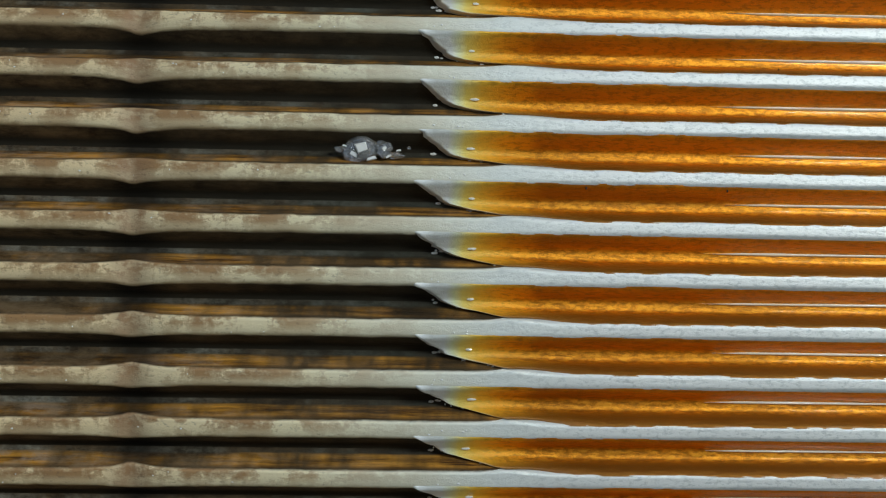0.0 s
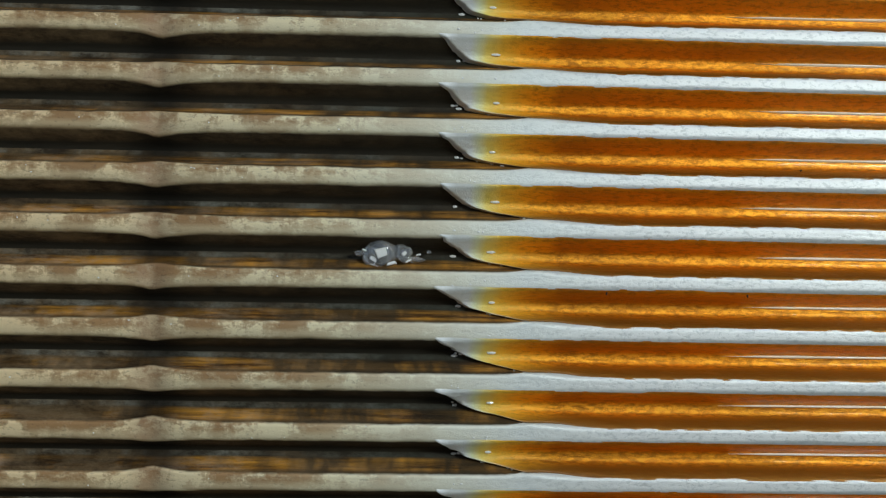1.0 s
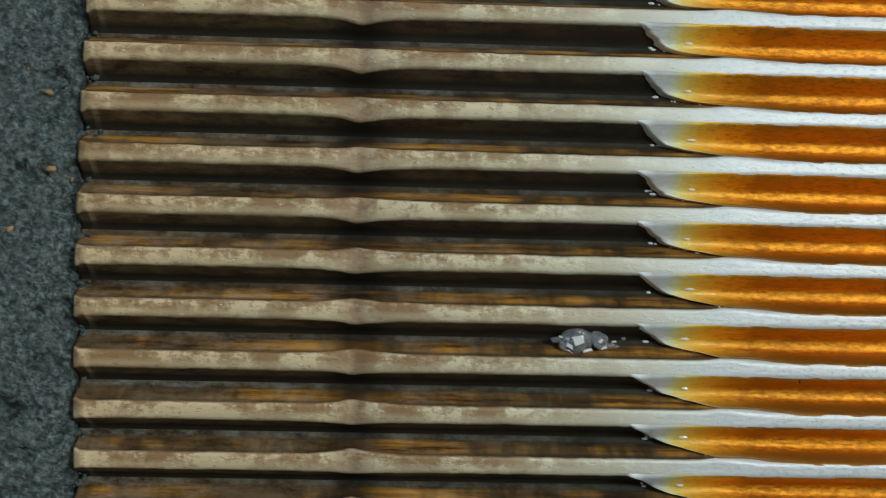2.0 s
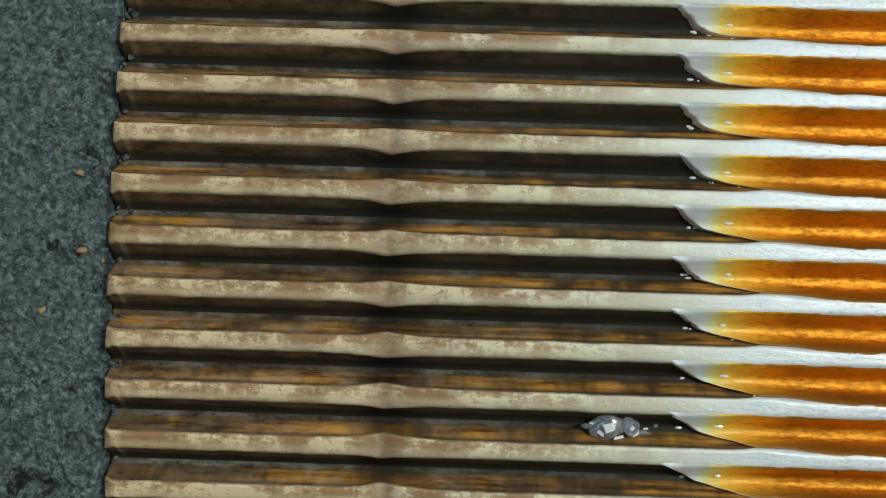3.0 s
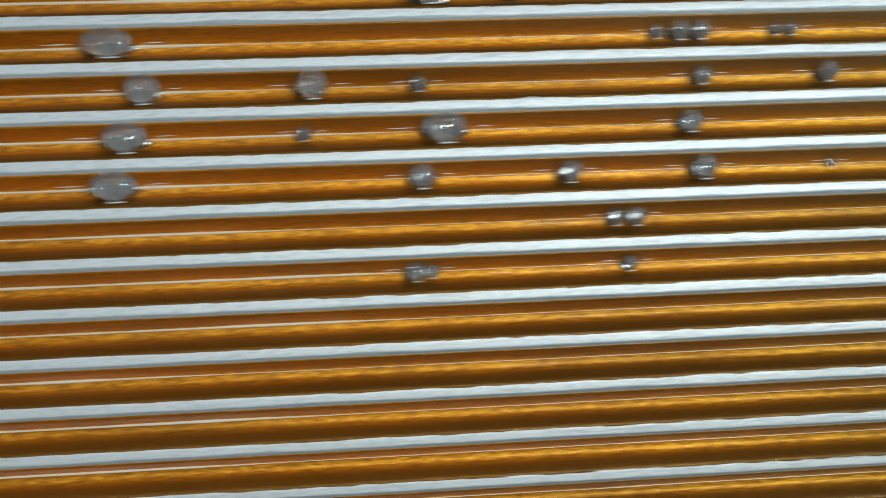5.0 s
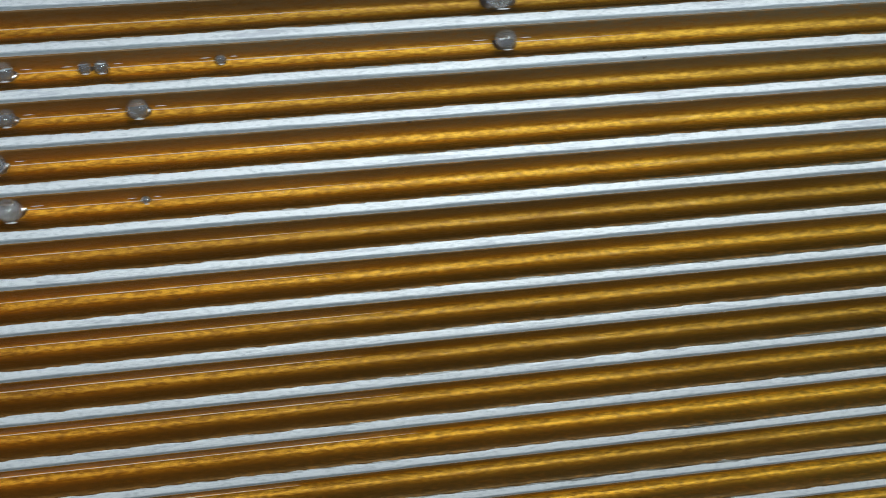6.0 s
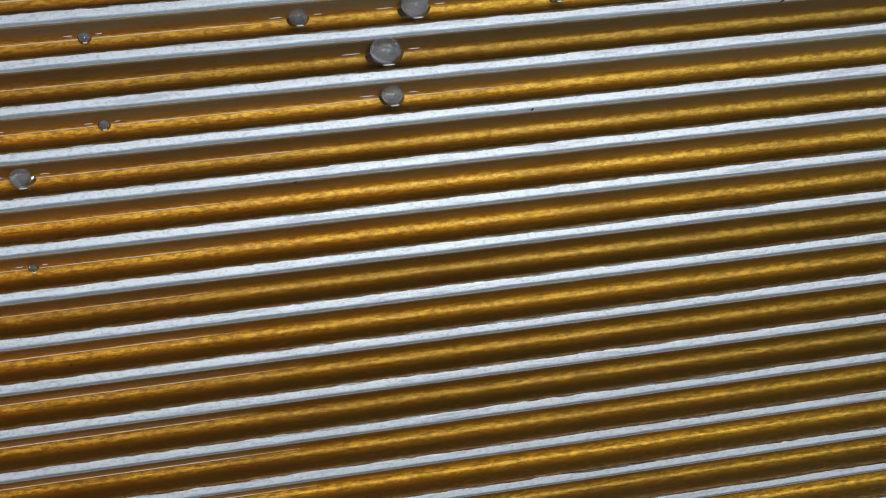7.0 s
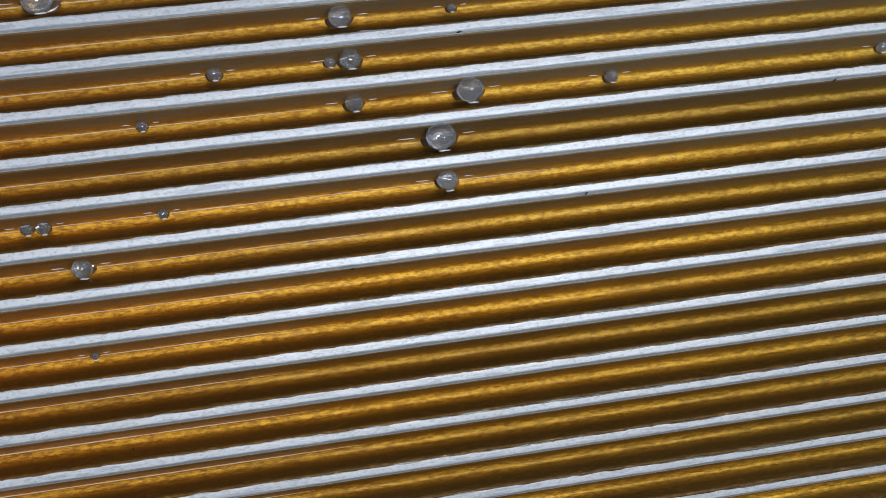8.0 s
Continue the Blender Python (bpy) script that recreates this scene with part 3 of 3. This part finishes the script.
for i, (dx, dy, l, w, h) in enumerate([(-0.0012, 0.0002, 0.0052, 0.0038, 0.0030), (0.0024, 0.0004, 0.0028, 0.0026, 0.0022), (0.0042, -0.0006, 0.0026, 0.0009, 0.0009), (-0.0042, 0.0003, 0.0026, 0.0010, 0.0009), (0.0062, 0.0007, 0.0007, 0.0006, 0.0006)]):
    part("drop", drop_mesh(70 + i, l, h, w, 0.30), SPLASH, splash, "", pose(dx, dy, 0))


def chip_mesh(seed, l, w):
    """A small angular white facet for a glint on the splash, four-cornered, slightly domed, with a bevelled edge."""
    rng = np.random.default_rng(seed)
    bm = bmesh.new()
    ring = [Vector((l * 0.5 * sx * rng.uniform(0.7, 1.1), w * 0.5 * sy * rng.uniform(0.7, 1.1), 0)) for sx, sy in ((-1, -1), (1, -1), (1, 1), (-1, 1))]
    low = [bm.verts.new(p - Vector((0, 0, 0.0002))) for p in ring]
    top = [bm.verts.new(p * 0.82 + Vector((0, 0, 0.0001))) for p in ring]
    bm.faces.new(top)
    bm.faces.new(low[::-1])
    for i in range(4):
        bm.faces.new((low[i], low[(i + 1) % 4], top[(i + 1) % 4], top[i]))
    me = bpy.data.meshes.new("chip")
    bm.to_mesh(me)
    bm.free()
    return me


# window reflections in the splash, added as solid white facets
for i, (dx, dy, dz, l, w, tip, turn) in enumerate([(-0.0012, 0.0004, 0.0016, 0.0019, 0.0016, 8, 20), (-0.0024, -0.0006, 0.0009, 0.0008, 0.0013, -15, 60), (0.0004, -0.0012, 0.0009, 0.0020, 0.0006, -18, 14),
                                                (0.0024, 0.0004, 0.0012, 0.0008, 0.0007, 10, 45), (0.0030, -0.0008, 0.0006, 0.0012, 0.0004, 0, 25), (-0.0038, 0.0008, 0.0004, 0.0010, 0.0003, 0, -20), (0.0046, 0.0002, 0.0004, 0.0009, 0.0003, 0, 8)]):
    part("glint_facet", chip_mesh(90 + i, l, w), PALE, splash, "small white facet standing for a glint on the splash", pose(dx, dy, dz, tip, 0, turn))


def pale_beads():
    """Tiny hardened beads of varnish along its slanting edge and on the crests beside it, pale in place of their
    highlights.
    """
    rng = np.random.default_rng(7)
    bm = bmesh.new()

    def bead(x, k, v, lift, l, w):
        r = max(flute_radius(np.array(x), np.array(v)), flute_radius(np.array(x), np.array(v - 1))) + lift
        m = lie(x, k - v, float(r)) @ Matrix.Diagonal((l, w, w * 0.7, 1))
        bmesh.ops.create_icosphere(bm, subdivisions=1, radius=0.5, matrix=m)

    for k in NEAR:
        for _ in range(rng.integers(2, 6)):
            v = rng.uniform(0.45, 0.78)
            bead(float(varnish_edge(v)) + rng.normal(-0.0003, 0.0005), k, v, 0.0001, rng.uniform(0.0003, 0.0009), rng.uniform(0.0003, 0.0005))
        # two lamp reflections repeated in every valley, modelled as pale dashes
        bead(0.0028 + rng.normal(0, 0.0003), k, 0.52, 0.0001, rng.uniform(0.0008, 0.0014), 0.0005)
        bead(0.0085 + rng.normal(0, 0.0003), k, 0.43, 0.00132, rng.uniform(0.0012, 0.0019), 0.0005)
        for _ in range(rng.integers(0, 5)):
            bead(rng.uniform(0.002, 0.009), k, rng.uniform(-0.02, 0.1), 0.00005, rng.uniform(0.0002, 0.0006), 0.0003)
        for _ in range(rng.integers(2, 7)):
            bead(rng.uniform(END, -0.01), k, rng.uniform(-0.17, 0.12), 0.0, rng.uniform(0.0002, 0.0005), rng.uniform(0.0002, 0.0003))
    me = bpy.data.meshes.new("beads")
    bm.to_mesh(me)
    bm.free()
    me.materials.append(PALE)
    tagged(new("beads_and_glints", me), "tiny pale beads and dash-shaped glints on the flutes of the roll", "beads", kind="stuff")


pale_beads()


def crumb(x, k, mm, seed):
    """A tan crumb of dried dirt stuck on the crusted shoulder."""
    ob = new("dirt_crumb", drop_mesh(seed, mm / 1000, mm * 0.0006, mm * 0.0008, 0.25, 12, 8))
    ob.data.materials.append(CRUMB)
    ob.matrix_world = lie(x, k, R - 0.0027 + mm * 0.0003, seed * 40)
    tagged(ob, "small tan crumb of dirt on the crusted shoulder", "crumb", "crumbs on the shoulder")


def crumb_material():
    mat, tree, b = shader("tan_dirt")
    tree.links.new(mix(tree, place_noise(tree, 900, detail=5), (0.24, 0.14, 0.06), (0.58, 0.40, 0.20)), b.inputs["Base Color"])
    b.inputs["Roughness"].default_value = 0.9
    bump(tree, b, place_noise(tree, 1500, detail=4), 0.7, 0.0005)
    return mat


CRUMB = crumb_material()
for i, (x, k, mm) in enumerate([(-0.0926, 4.18, 1.5), (-0.0917, 2.65, 1.9), (-0.0978, 1.45, 1.5), (-0.0885, 2.45, 0.9), (-0.0960, 4.65, 1.0)]):
    crumb(x, k, mm, i + 400)


def dust_in_the_ends():
    """Pale dust packed where the valleys meet the shoulder."""
    rng = np.random.default_rng(21)
    bm = bmesh.new()
    for k in range(-6, 16):
        for _ in range(9):
            v = rng.uniform(0.42, 0.86)
            size = rng.uniform(0.0005, 0.0016)
            m = lie(END + rng.normal(0.0002, 0.0008), k - v, R - 0.0040 + rng.uniform(0, 0.0009), rng.uniform(0, 180))
            bmesh.ops.create_icosphere(bm, subdivisions=1, radius=0.5, matrix=m @ Matrix.Diagonal((size, size * rng.uniform(0.6, 1), size * 0.8, 1)))
    for v in bm.verts:
        v.co += v.normal * 0.0002 * noise.noise(v.co * 2500)
    me = bpy.data.meshes.new("dust")
    bm.to_mesh(me)
    bm.free()
    me.materials.append(CRUST)
    tagged(new("dust_clumps", me), "grey dust packed into the ends of the valleys", "dust", kind="stuff")


dust_in_the_ends()


def speck(x, k, mm, turn, seed):
    """A dark speck of dirt, or a short fibre, on the varnish."""
    v = math.ceil(k) - k
    low = max(float(flute_radius(np.array(x), np.array(v))), float(flute_radius(np.array(x), np.array(v - 1)))) + 0.0004
    ob = new("dirt_speck", drop_mesh(seed, mm / 1000, 0.0003, 0.0003, 0.3, 8, 6))
    ob.data.materials.append(SOOT)
    ob.matrix_world = lie(x, k, low, turn)
    tagged(ob, "tiny black speck of dirt on the amber varnish", "dirt speck", "specks on the varnish")


def soot_material():
    mat, tree, b = shader("soot")
    tree.links.new(mix(tree, place_noise(tree, 2000, detail=3), (0.012, 0.010, 0.008), (0.05, 0.04, 0.03)), b.inputs["Base Color"])
    b.inputs["Roughness"].default_value = 0.9
    return mat


SOOT = soot_material()
for i, (x, k, mm, turn) in enumerate([(0.0262, -1.206, 0.8, 80), (0.0485, -1.213, 0.8, 85), (0.0576, 1.319, 0.6, 60), (0.3123, 12.869, 1.0, 10), (0.3828, 10.838, 0.9, 30),
                                      (0.2879, 7.82, 0.8, 15), (0.3322, 8.884, 0.7, 50), (0.2450, 4.30, 0.6, 70), (0.0830, 3.72, 0.6, 40)]):
    speck(x, k, mm, turn, i + 700)
